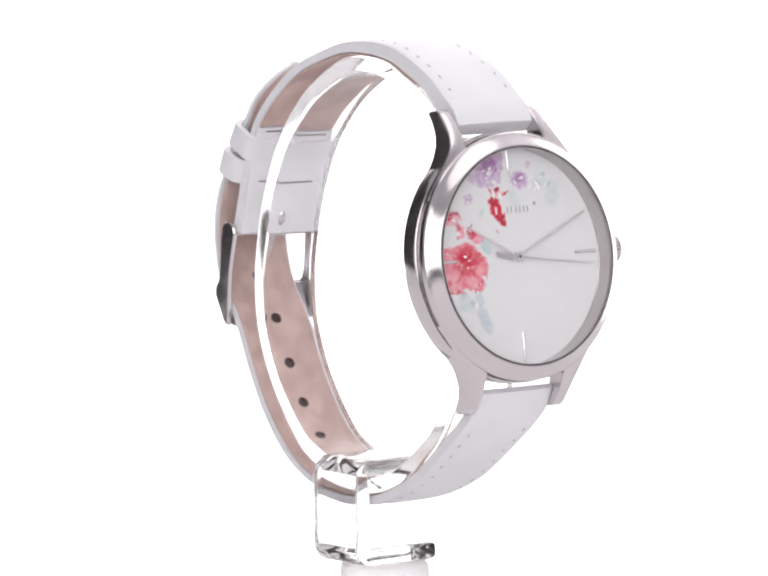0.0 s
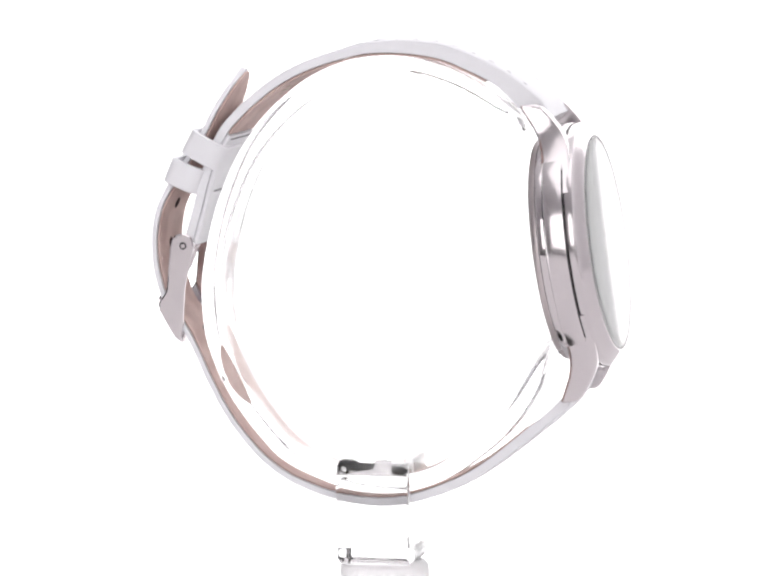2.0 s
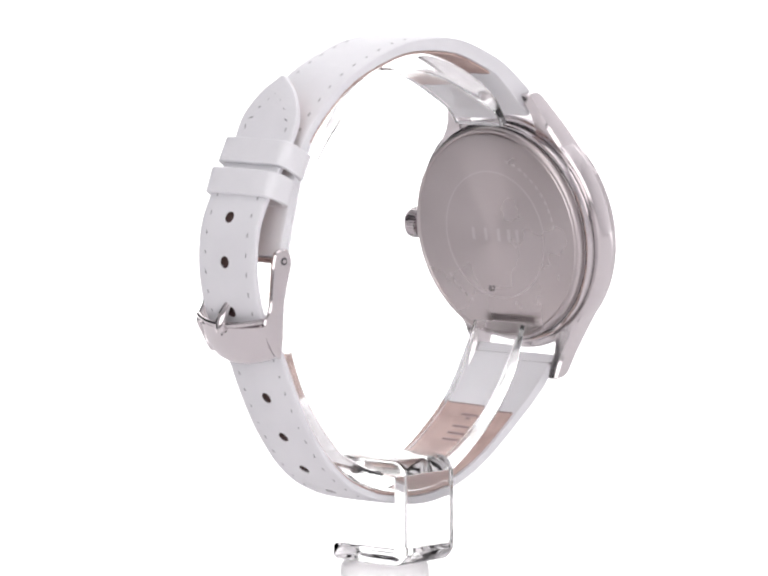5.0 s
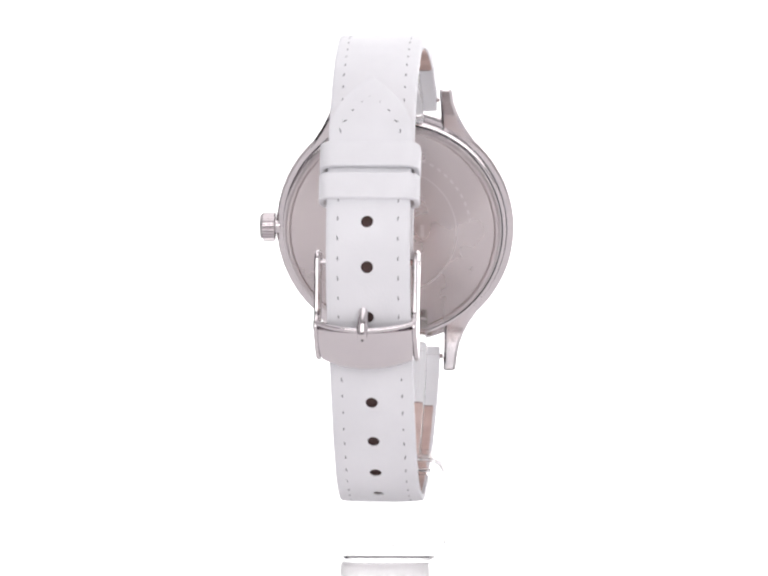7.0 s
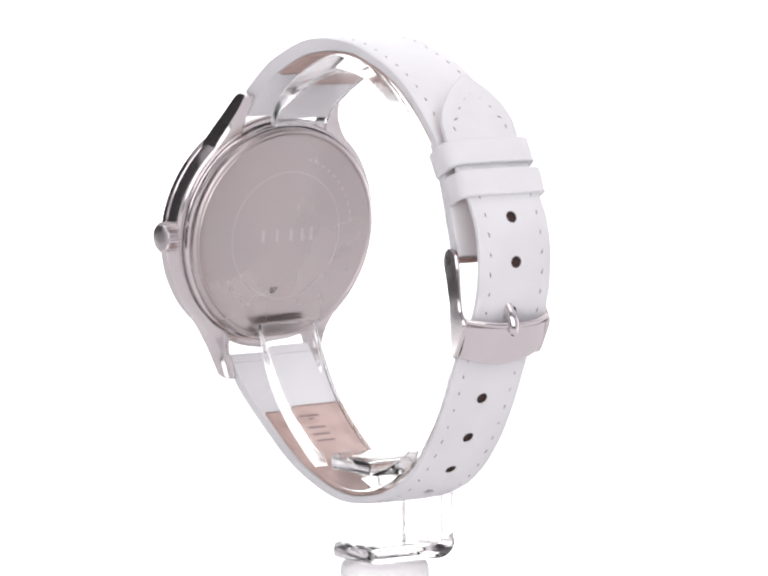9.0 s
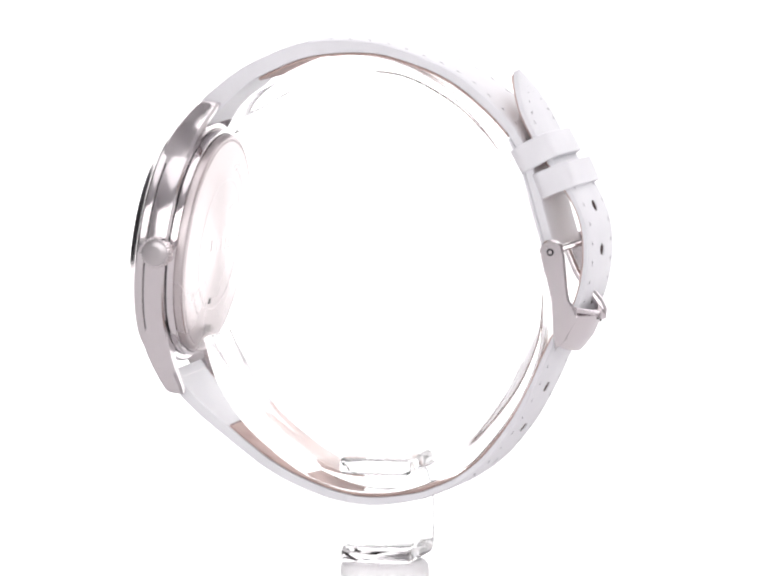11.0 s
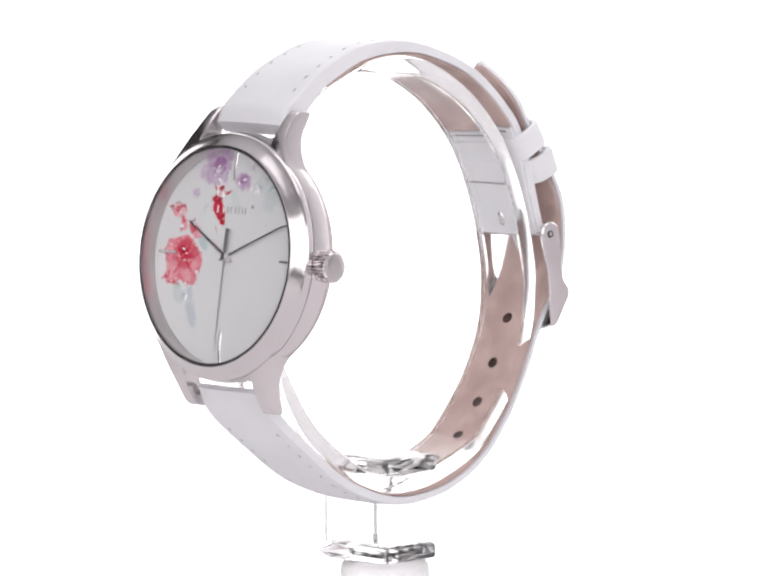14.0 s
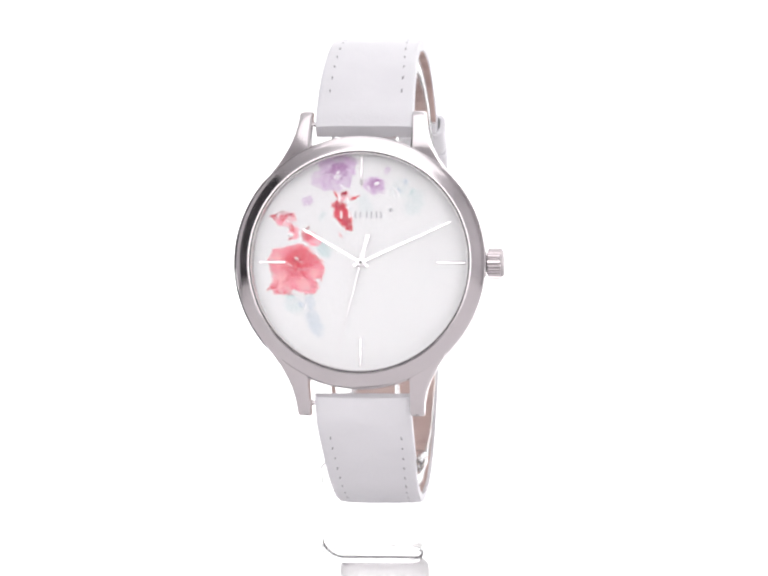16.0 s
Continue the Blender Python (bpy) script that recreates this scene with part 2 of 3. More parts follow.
def loft(sections, cap=True):
    bm = bmesh.new()
    rings = [[bm.verts.new(p) for p in s] for s in sections]
    k = len(rings[0])
    for a, b in zip(rings, rings[1:]):
        for i in range(k):
            bm.faces.new((a[i], a[(i + 1) % k], b[(i + 1) % k], b[i]))
    if cap:
        bm.faces.new(rings[0])
        bm.faces.new(rings[-1])
    return bm


def spline(points, count):
    """Even stations along a smooth curve through the points."""
    pts = [Vector(p) for p in points]
    pts = [2 * pts[0] - pts[1]] + pts + [2 * pts[-1] - pts[-2]]
    fine = []
    for i in range(1, len(pts) - 2):
        p0, p1, p2, p3 = pts[i - 1:i + 3]
        for j in range(40):
            t = j / 40
            fine.append(0.5 * (2 * p1 + (p2 - p0) * t + (2 * p0 - 5 * p1 + 4 * p2 - p3) * t * t + (3 * p1 - p0 - 3 * p2 + p3) * t ** 3))
    fine.append(pts[-2])
    run = [0.0]
    for a, b in zip(fine, fine[1:]):
        run.append(run[-1] + (b - a).length)
    out, k = [], 0
    for i in range(count):
        s = run[-1] * i / (count - 1)
        while k < len(run) - 2 and run[k + 1] < s:
            k += 1
        f = (s - run[k]) / max(1e-9, run[k + 1] - run[k])
        out.append(fine[k].lerp(fine[k + 1], min(1, f)))
    return out, run[-1]


class Band:
    """A strap's middle line in the y-z plane, with its length and outward normals."""

    def __init__(self, points, count, outward=1, skew=0.073):
        self.skew = skew
        self.p, self.length = spline(points, count)
        self.n = []
        for i in range(count):
            d = self.p[min(i + 1, count - 1)] - self.p[max(i - 1, 0)]
            d.normalize()
            self.n.append(Vector((d.y, -d.x)) * outward)

    def at(self, f):
        x = min(max(f, 0), 1) * (len(self.p) - 1)
        i = min(int(x), len(self.p) - 2)
        return self.p[i].lerp(self.p[i + 1], x - i), self.n[i].lerp(self.n[i + 1], x - i).normalized()

    def place(self, f, x, h):
        """A point across the band; towards the buckle the band is worn slightly askew."""
        p, n = self.at(f)
        t = min(1, max(0, p.x / 22))
        return Vector((x, p.x + n.x * h - self.skew * x * t * t * (3 - 2 * t), p.y + n.y * h))

    def nearest(self, y, z):
        return min(range(len(self.p)), key=lambda i: (self.p[i] - Vector((y, z))).length) / (len(self.p) - 1)


OUTER = (-1, -0.97, -0.88, -0.7, -0.4, 0, 0.4, 0.7, 0.88, 0.97, 1)


def strip(band, width, low, high, f0=0.0, f1=1.0, count=120, crown=0.2, roll=0.0):
    """A padded band from f0 to f1 of the line; width, low and high are functions of f (half width, inner and outer height)."""
    sections = []
    for i in range(count):
        f = f0 + (f1 - f0) * i / (count - 1)
        w, lo, hi = width(f), low(f), high(f)
        top = [(u * w, hi - crown * abs(u) ** 3 - (0.12 if abs(u) == 1 else 0)) for u in OUTER]
        e = lo - roll
        bottom = [(w, e + 0.12), (0.97 * w, e), (0.86 * w, lo), (0, lo), (-0.86 * w, lo), (-0.97 * w, e), (-w, e + 0.12)]
        sections.append([band.place(f, x, max(h, lo + 0.05)) for x, h in top + bottom])
    return loft(sections)


def rounded(points, r, seg=5):
    """A polygon's outline with rounded corners."""
    out, n = [], len(points)
    for i in range(n):
        p, a, b = (Vector(points[(i + k) % n]) for k in (0, -1, 1))
        da, db = a - p, b - p
        c = min(r, da.length * 0.45, db.length * 0.45)
        s, e = p + da.normalized() * c, p + db.normalized() * c
        for j in range(seg + 1):
            t = j / seg
            out.append(s * (1 - t) ** 2 + p * 2 * t * (1 - t) + e * t * t)
    return out


def slab(outline, place, h0, h1, bevel=0.15):
    """A plate from a 2D outline: place(u, v, h) gives the point; edges bevelled by shrinking the faces towards the middle."""
    c = sum((Vector(p) for p in outline), Vector((0, 0))) / len(outline)

    def ring(h, inset):
        res = []
        for i, p in enumerate(outline):
            a, b = Vector(outline[i - 1]), Vector(outline[(i + 1) % len(outline)])
            d = (b - a)
            nrm = Vector((d.y, -d.x)).normalized() if d.length > 1e-9 else Vector((0, 0))
            if nrm.dot(Vector(p) - c) < 0 and len(outline) < 12:
                nrm = -nrm
            res.append(place(*(Vector(p) - nrm * inset * wind), h))
        return res
    area = sum(outline[i - 1][0] * outline[i][1] - outline[i][0] * outline[i - 1][1] for i in range(len(outline)))
    wind = 1 if area > 0 else -1
    s = 1 if h1 > h0 else -1
    return loft([ring(h0, bevel), ring(h0 + s * bevel, 0), ring(h1 - s * bevel, 0), ring(h1, bevel)])


def tube(points, r, seg=16):
    """A round rod through 3D points."""
    pts = [Vector(p) for p in points]
    sections = []
    for i, p in enumerate(pts):
        d = (pts[min(i + 1, len(pts) - 1)] - pts[max(i - 1, 0)]).normalized()
        side = d.cross(Vector((0, 0.31, 0.95)))
        if side.length < 0.2:
            side = d.cross(Vector((0, 1, 0)))
        side.normalize()
        up = side.cross(d)
        rr = r[i] if isinstance(r, (list, tuple)) else r
        sections.append([p + (side * math.cos(a) + up * math.sin(a)) * rr for a in (2 * math.pi * k / seg for k in range(seg))])
    return loft(sections)


def merged(meshes):
    bm = bmesh.new()
    for b in meshes:
        me = bpy.data.meshes.new("piece")
        b.to_mesh(me)
        b.free()
        bm.from_mesh(me)
        bpy.data.meshes.remove(me)
    return bm


def box(x0, x1, y0, y1, z0, z1, m=None):
    bm = bmesh.new()
    v = [bm.verts.new((x, y, z)) for x in (x0, x1) for y in (y0, y1) for z in (z0, z1)]
    for q in ((0, 1, 3, 2), (4, 6, 7, 5), (0, 4, 5, 1), (2, 3, 7, 6), (0, 2, 6, 4), (1, 5, 7, 3)):
        bm.faces.new([v[i] for i in q])
    if m:
        bm.transform(m)
    return bm


def carved(ob, cutters):
    """Cut the closed cutter mesh out of a part for good."""
    me = bpy.data.meshes.new("cutter")
    bmesh.ops.recalc_face_normals(cutters, faces=cutters.faces)
    cutters.transform(MM)
    cutters.to_mesh(me)
    cutters.free()
    tool = new("cutter", me)
    tool.parent = ob.parent
    mod = ob.modifiers.new("cut", "BOOLEAN")
    mod.operation, mod.object, mod.solver = "DIFFERENCE", tool, "EXACT"
    bpy.context.view_layer.update()
    done = bpy.data.meshes.new_from_object(ob.evaluated_get(bpy.context.evaluated_depsgraph_get()))
    ob.modifiers.clear()
    ob.data = done
    done.set_sharp_from_angle(angle=radians(35))
    bpy.data.objects.remove(tool)


# ---- the studio ----
def studio():
    bm = bmesh.new()
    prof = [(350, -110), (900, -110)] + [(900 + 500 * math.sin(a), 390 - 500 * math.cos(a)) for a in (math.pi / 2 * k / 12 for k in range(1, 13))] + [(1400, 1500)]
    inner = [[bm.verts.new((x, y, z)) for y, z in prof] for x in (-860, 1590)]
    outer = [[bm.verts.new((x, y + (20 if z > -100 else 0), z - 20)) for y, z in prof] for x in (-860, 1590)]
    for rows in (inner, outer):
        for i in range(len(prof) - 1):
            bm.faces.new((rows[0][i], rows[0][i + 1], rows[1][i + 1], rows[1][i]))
    tagged(part("backdrop", bm, SWEEP, sharp=60, fix=False), "seamless white studio sweep under and behind the watch, given its own glow", "backdrop", kind="structure")
    tagged(part("floor", box(-900, 1600, -2200, 350, -134, -110), TABLE, flat=True), "matt white studio table top under the stand", "floor", kind="structure")
    # unseen walls and ceiling added to close the room and shape reflections
    for name, dims in (("wall_west", (-1640, -1604, -2200, 1480, -136, 1500)), ("wall_east", (1604, 1640, -2200, 1480, -106, 1500)), ("ceiling", (-1640, 1640, -2240, 1520, 1504, 1540))):
        tagged(part(name, box(*dims), WALLPAINT, flat=True), "unseen plain matt pale grey studio " + name.split("_")[0], name.split("_")[0], kind="structure")
    # unseen dark cloth, added so the steel and glass reflect something dark
    folds = [(-1592 + 9 * math.sin(k * 0.9), -80 + k * 20) for k in range(79)]
    cloth = [[Vector((x + d, y, z)) for x, y in folds] for d, z in ((0, -138), (0, 1490), (-3, 1490), (-3, -138))]
    bm = bmesh.new()
    rings = [[bm.verts.new(p) for p in row] for row in zip(*cloth)]
    for a, b in zip(rings, rings[1:]):
        for i in range(4):
            bm.faces.new((a[i], a[(i + 1) % 4], b[(i + 1) % 4], b[i]))
    bm.faces.new(rings[0])
    bm.faces.new(rings[-1])
    tagged(part("curtain", bm, REFLECTION_CLOTH), "unseen dark grey cloth added along the studio wall for dark reflections", "curtain", kind="structure")
    # unseen ground and end walls, their greys set for what steel and acrylic reflect
    tagged(part("ground", merged([box(-1640, 1640, 354, 1480, -180, -140), box(-1640, -904, -2200, 353, -180, -140)]), GREYROOM, flat=True), "unseen dark grey ground added beside the white sweep for dark reflections", "ground", kind="structure")
    tagged(part("wall_north", box(-1600, 1600, 1484, 1520, -136, 1500), GREYROOM, flat=True), "unseen dark grey studio wall added behind the white sweep", "wall", kind="structure")
    tagged(part("wall_south", box(-1600, 1600, -2240, -2204, -106, 1500), SOUTHPAINT, flat=True), "unseen plain mid grey studio wall added behind the camera", "wall", kind="structure")


studio()

# ---- the watch ----
watch = tagged(new("wristwatch"), "steel wristwatch with white leather strap and floral dial", "wristwatch")

UPPER = Band([(-26.3, 25.6), (-24.4, 27.5), (-20.2, 30.8), (-17.4, 32.5), (-12.5, 34.7), (-8.9, 35.7), (-3.8, 36.1), (1.3, 35.8), (5.9, 34.6), (10.4, 33), (14.1, 31), (17.7, 28.2),
              (20, 26), (22.2, 23.4), (24.0, 19.6), (25.2, 15.6), (26.3, 11.5), (27.6, 7.0)], 240, -1)
LOWER = Band([(-30.9, -12.4), (-29.0, -15.0), (-26, -17.9), (-22.5, -20.7), (-19.2, -23.3), (-15.6, -25.9), (-11.5, -28.1), (-5.7, -30.2), (-0.3, -30.9), (6, -30.2), (9.9, -29), (13.5, -27.3),
              (17.1, -24.5), (20.6, -20.4), (22.8, -17), (24.9, -13), (26.7, -9), (28.5, -5.6), (31.0, -2.2), (32.5, 2.4), (32.9, 7.4), (32.1, 12), (29.9, 16.2), (27.3, 20.0), (25.0, 23.8), (22.4, 29.0), (20.6, 32.6)], 400, 1)


def smooth(a, b, x):
    t = min(1, max(0, (x - a) / (b - a)))
    return t * t * (3 - 2 * t)


def upper_width(f):
    return 6.95 - 0.72 * smooth(0.03, 0.4, f)


def lower_width(f):
    w = 6.9 - 0.85 * smooth(0.02, 0.3, f)
    tip = (f - 0.935) / 0.065
    return w if tip <= 0 else max(0.5, w * (1 - tip ** 1.7) ** 0.8 if tip < 1 else 0.5)


def padding(f):
    return 1.05 + 0.65 * (1 - smooth(0.12, 0.55, f)) - 0.9 * (1 - smooth(-0.01, 0.04, f))


def inside(f):
    return -0.55 - 0.45 * (1 - smooth(0.2, 0.5, f)) - 0.7 * (1 - smooth(0.02, 0.16, f))


def stitch_rows(band, width, f0, f1, high):
    pieces, rnd = [], random.Random(int(band.length))
    n = int(band.length * (f1 - f0) / 2.75)
    for i in range(n + 1):
        f = f0 + (f1 - f0) * i / n
        for side in (-1, 1):
            x = side * (width(f) - 1.75)
            df, h = rnd.uniform(0.42, 0.62) / band.length, high(f) - 0.2 * (abs(x) / width(f)) ** 3
            a, b = band.place(f - df, x, h - 0.11), band.place(f + df, x + side * rnd.uniform(0.0, 0.22), h - 0.11)
            mid = band.place(f, x + side * 0.05, h - 0.075)
            pieces.append(tube([a, mid, b], [0.08, 0.14, 0.1], 6))
    return pieces


def strap():
    top = part("upper_strap", strip(UPPER, upper_width, inside, padding), LEATHER, watch, "smooth white leather strap half with padded lug end", SIDE)
    f0, f1 = UPPER.nearest(-17.3, 32.4), UPPER.nearest(22.0, 23.6)
    part("upper_lining", strip(UPPER, lambda f: upper_width(f) - 0.12, lambda f: inside(f) - 0.4, lambda f: inside(f) - 0.01, f0, f1, 80, 0.02), LINING, top, "tan pink leather lining", SIDE)
    edge = loft([[UPPER.place(f0 + d, x, h) for x, h in ((-6.3, inside(f0) - 0.38), (6.3, inside(f0) - 0.38), (6.3, inside(f0) - 0.43), (-6.3, inside(f0) - 0.43))] for d in (-0.0005, 0.002)])
    part("lining_edge", edge, EMBOSS, top, "thin dark cut edge of the lining", SIDE)
    part("fold", strip(UPPER, lambda f: upper_width(f) - 0.1, lambda f: -1.2, lambda f: -0.56, f1 + 0.004, 1.0, 40, 0.02), LEATHER, top, "white folded leather end round the buckle pin", SIDE)
    for bm in stitch_rows(UPPER, upper_width, 0.085, 0.78, padding):
        part("stitch", bm, SHADED_THREAD, top, "", SIDE)
    for k, wide in ((0.0, 1.1), (0.012, 1.6), (0.024, 0.9)):
        f = UPPER.nearest(14.5, 30.6) + k
        bm = loft([[UPPER.place(f + d, x + 0.6, h) for x, h in ((-wide, -0.94), (wide, -0.94), (wide, -0.97), (-wide, -0.97))] for d in (0, 0.005)])
        part("lining_print", bm, GILT, top, "small faded gilt bar printed on the lining", SIDE)
    cross = [tube([UPPER.place(UPPER.nearest(25.4, 14.8), x, -1.22) for x in (-4.4, 0, 4.4)], 0.13, 6), tube([UPPER.place(UPPER.nearest(22.3, 23.0), x, -1.2) for x in (-5, 0, 5)], 0.12, 6)]
    for bm in cross:
        part("cross_seam", bm, SHADED_THREAD, top, "stitched seam across the fold, greyed for its shaded stitch holes", SIDE)

    low = part("lower_strap", strip(LOWER, lower_width, lambda f: -0.30 - 0.25 * (1 - smooth(0.0, 0.2, f)), lambda f: padding(f) - 0.35, count=220, roll=0.42), LEATHER, watch, "white leather strap half with punched holes and pointed tail", SIDE)
    g0 = LOWER.nearest(-22.1, -20.4)
    lining = part("lower_lining", strip(LOWER, lambda f: lower_width(f) * 0.93, lambda f: -0.68, lambda f: -0.31, g0, 0.997, 200, 0.02), LINING, low, "tan pink leather lining with punched holes", SIDE)
    spots = ((33, 13.2), (33, 6.3), (32.5, -0.9), (28.0, -7.2), (24.6, -13.9), (21.3, -19.9), (16.6, -24.9), (11.2, -28.4))
    for target in (low, lining):
        cuts = []
        for y, z in spots:
            f = LOWER.nearest(y, z)
            cuts.append(tube([SIDE @ LOWER.place(f, 0.1, h) for h in (-3, 3)], 0.88, 20))
        carved(target, merged(cuts))
    for y, z in spots:
        f = LOWER.nearest(y, z)
        bm = tube([LOWER.place(f, 0.1, h) for h in (-0.66, 0.6)], 0.87, 20)
        bmesh.ops.delete(bm, geom=[fc for fc in bm.faces if len(fc.verts) > 4], context="FACES_ONLY")
        # added dark disc at mid depth stands in for shade inside the hole
        bm = merged([bm, tube([LOWER.place(f, 0.1, h) for h in (-0.12, 0.02)], 0.86, 20)])
        part("hole_wall", bm, HOLE, low, "dark cut wall of a punched hole with an added plug for its shade", SIDE)
    for bm in stitch_rows(LOWER, lower_width, 0.065, 0.93, lambda f: padding(f) - 0.35):
        part("stitch", bm, SHADED_THREAD, low, "", SIDE)
    # two stitches that close the pointed tail
    tail = [tube([LOWER.place(f - 0.0018, x * 1.13, 0.56), LOWER.place(f, x, 0.62), LOWER.place(f + 0.0018, x * 0.87, 0.56)], [0.07, 0.12, 0.08], 6) for f, x in ((0.943, 3.7), (0.943, -3.7), (0.957, 2.6), (0.957, -2.6), (0.968, 1.3), (0.968, -1.3), (0.975, 0.15))]
    for bm in tail:
        part("stitch", bm, SHADED_THREAD, low, "", SIDE)
    # embossed maker's mark on the lining, as plain bars
    marks = []
    for k, wide in ((0.018, 1.7), (0.024, 0.35), (0.040, 1.5), (0.053, 1.5), (0.066, 1.5)):
        f = g0 + k
        marks.append(loft([[LOWER.place(f + d, x, h) for x, h in ((-wide, -0.67), (wide, -0.67), (wide, -0.70), (-wide, -0.70))] for d in (0, 0.0035)]))
    edge = loft([[LOWER.place(g0 + d, x, h) for x, h in ((-6.2, -0.66), (6.2, -0.66), (6.2, -0.71), (-6.2, -0.71))] for d in (-0.0005, 0.0012)])
    part("lining_edge", edge, EMBOSS, low, "thin dark cut edge of the lining", SIDE)
    for bm in marks:
        part("embossed_bar", bm, EMBOSS, low, "dark bar embossed in the lining", SIDE)
    # keeper loops round both layers
    for name, centre, d, across, label in (("fixed_loop", (25.15, 20.9), (2.0, -3.7), 6.2, "white leather keeper loop"), ("free_loop", (28.2, 17.0), (1.5, -3.6), 5.6, "white leather sliding loop")):
        d = Vector(d).normalized()
        n = Vector((-d.y, d.x))
        hw, hh = 7.3, across / 2

        def ring(inset, s):
            pts = rounded([(-hw + inset, -hh + inset), (hw - inset, -hh + inset), (hw - inset, hh - inset), (-hw + inset, hh - inset)], 2.1 - inset * 0.8, 6)
            return [Vector((u, centre[0] + n.x * v + d.x * s - 0.073 * u, centre[1] + n.y * v + d.y * s)) for u, v in pts]
        bm = loft([ring(0.14, -1.95), ring(0, -1.8), ring(0, 1.8), ring(0.14, 1.95), ring(0.75, 1.95), ring(0.85, 1.8), ring(0.85, -1.8), ring(0.75, -1.95), ring(0.14, -1.95)], cap=False)
        bmesh.ops.remove_doubles(bm, verts=bm.verts, dist=0.001)
        part(name, bm, LEATHER, watch, label, SIDE)


def buckle():
    frame_part = new("buckle")
    frame_part.parent = watch
    tagged(frame_part, "polished steel pin buckle with a wide curved front plate")
    side = rounded([(26.1, 6.4), (26.5, 8.0), (27.9, 8.55), (29.4, 8.0), (29.9, 6.2), (30.2, 2.6), (30.5, -0.4), (31.6, -1.7), (31.8, -2.9), (29.4, -7.0), (28.4, -7.7), (28.0, -5.2), (27.7, 0.2), (27.0, 3.2)], 1.0, 4)
    for s in (-1, 1):
        part("side_arm", slab(side, lambda u, v, h, s=s: Vector((s * h, u, v)), 6.75, 7.5, 0.22), STEEL, frame_part, "", AXIS)
        part("rivet", tube([(s * 7.0, 27.8, 6.6), (s * 7.54, 27.8, 6.6)], 0.56, 18), DARK, frame_part, "dark pin socket", AXIS)
        part("pin_end", tube([(s * 7.0, 27.8, 6.6), (s * 7.6, 27.8, 6.6)], 0.3, 14), STEEL, frame_part, "steel pin end", AXIS)
    # front plate, bowed across, lower edge curved
    secs = []
    for k in range(25):
        u = -1 + k / 12
        x = u * 6.9
        bow = 1.7 * (1 - abs(u) ** 2.4)
        low = 0.8 * (1 - u * u)
        secs.append([Vector((x, 30.7 + bow, -2.0 - low * 0.5)), Vector((x, 31.5 + bow, -2.8 - low * 0.4)), Vector((x * 0.985, 30.3 + bow * 0.8, -5.8 - low * 0.6)), Vector((x * 0.95, 28.9 + bow * 0.55, -7.4 - low * 1.5)), Vector((x * 0.95, 28.4 + bow * 0.5, -7.2 - low * 1.4)), Vector((x, 29.4 + bow * 0.8, -5.0 - low * 0.4))])
    part("front_plate", loft(secs), STEEL, frame_part, "brushed silver front plate", AXIS, sharp=40)
    part("bar", tube([(x, 31.35 + 1.8 * (1 - abs(x / 7.1) ** 2.4), -1.8 - 0.9 * (1 - (x / 7.1) ** 2)) for x in [-7.0 + 14.0 * k / 14 for k in range(15)]], 0.42, 12), STEEL, frame_part, "", AXIS)
    part("tongue", tube([(0.1, 28.0, 6.4), (0.1, 29.4, 3.2), (0.1, 31.6, 0.2), (0.1, 32.8, -1.2), (0.1, 33.4, -2.4), (0.1, 33.4, -3.7), (0.1, 33.1, -4.1)], [0.55, 0.6, 0.75, 0.8, 0.85, 0.7, 0.3], 14), STEEL, frame_part, "polished buckle tongue through a hole", AXIS)
    slot = tube([UPPER.place(0.965 + 0.018 * k, 0.1, -1.18 - 0.12 * math.sin(math.pi * (k + 1) / 2 * 0.9)) for k in (-1, -0.5, 0, 0.5, 1)], [0.25, 0.6, 0.7, 0.6, 0.25], 12)
    part("tongue_root", slot, STEEL, frame_part, "", AXIS)
    part("pin", tube([(-7.2, 27.8, 6.6), (7.2, 27.8, 6.6)], 0.5, 12), STEEL, frame_part, "", AXIS)


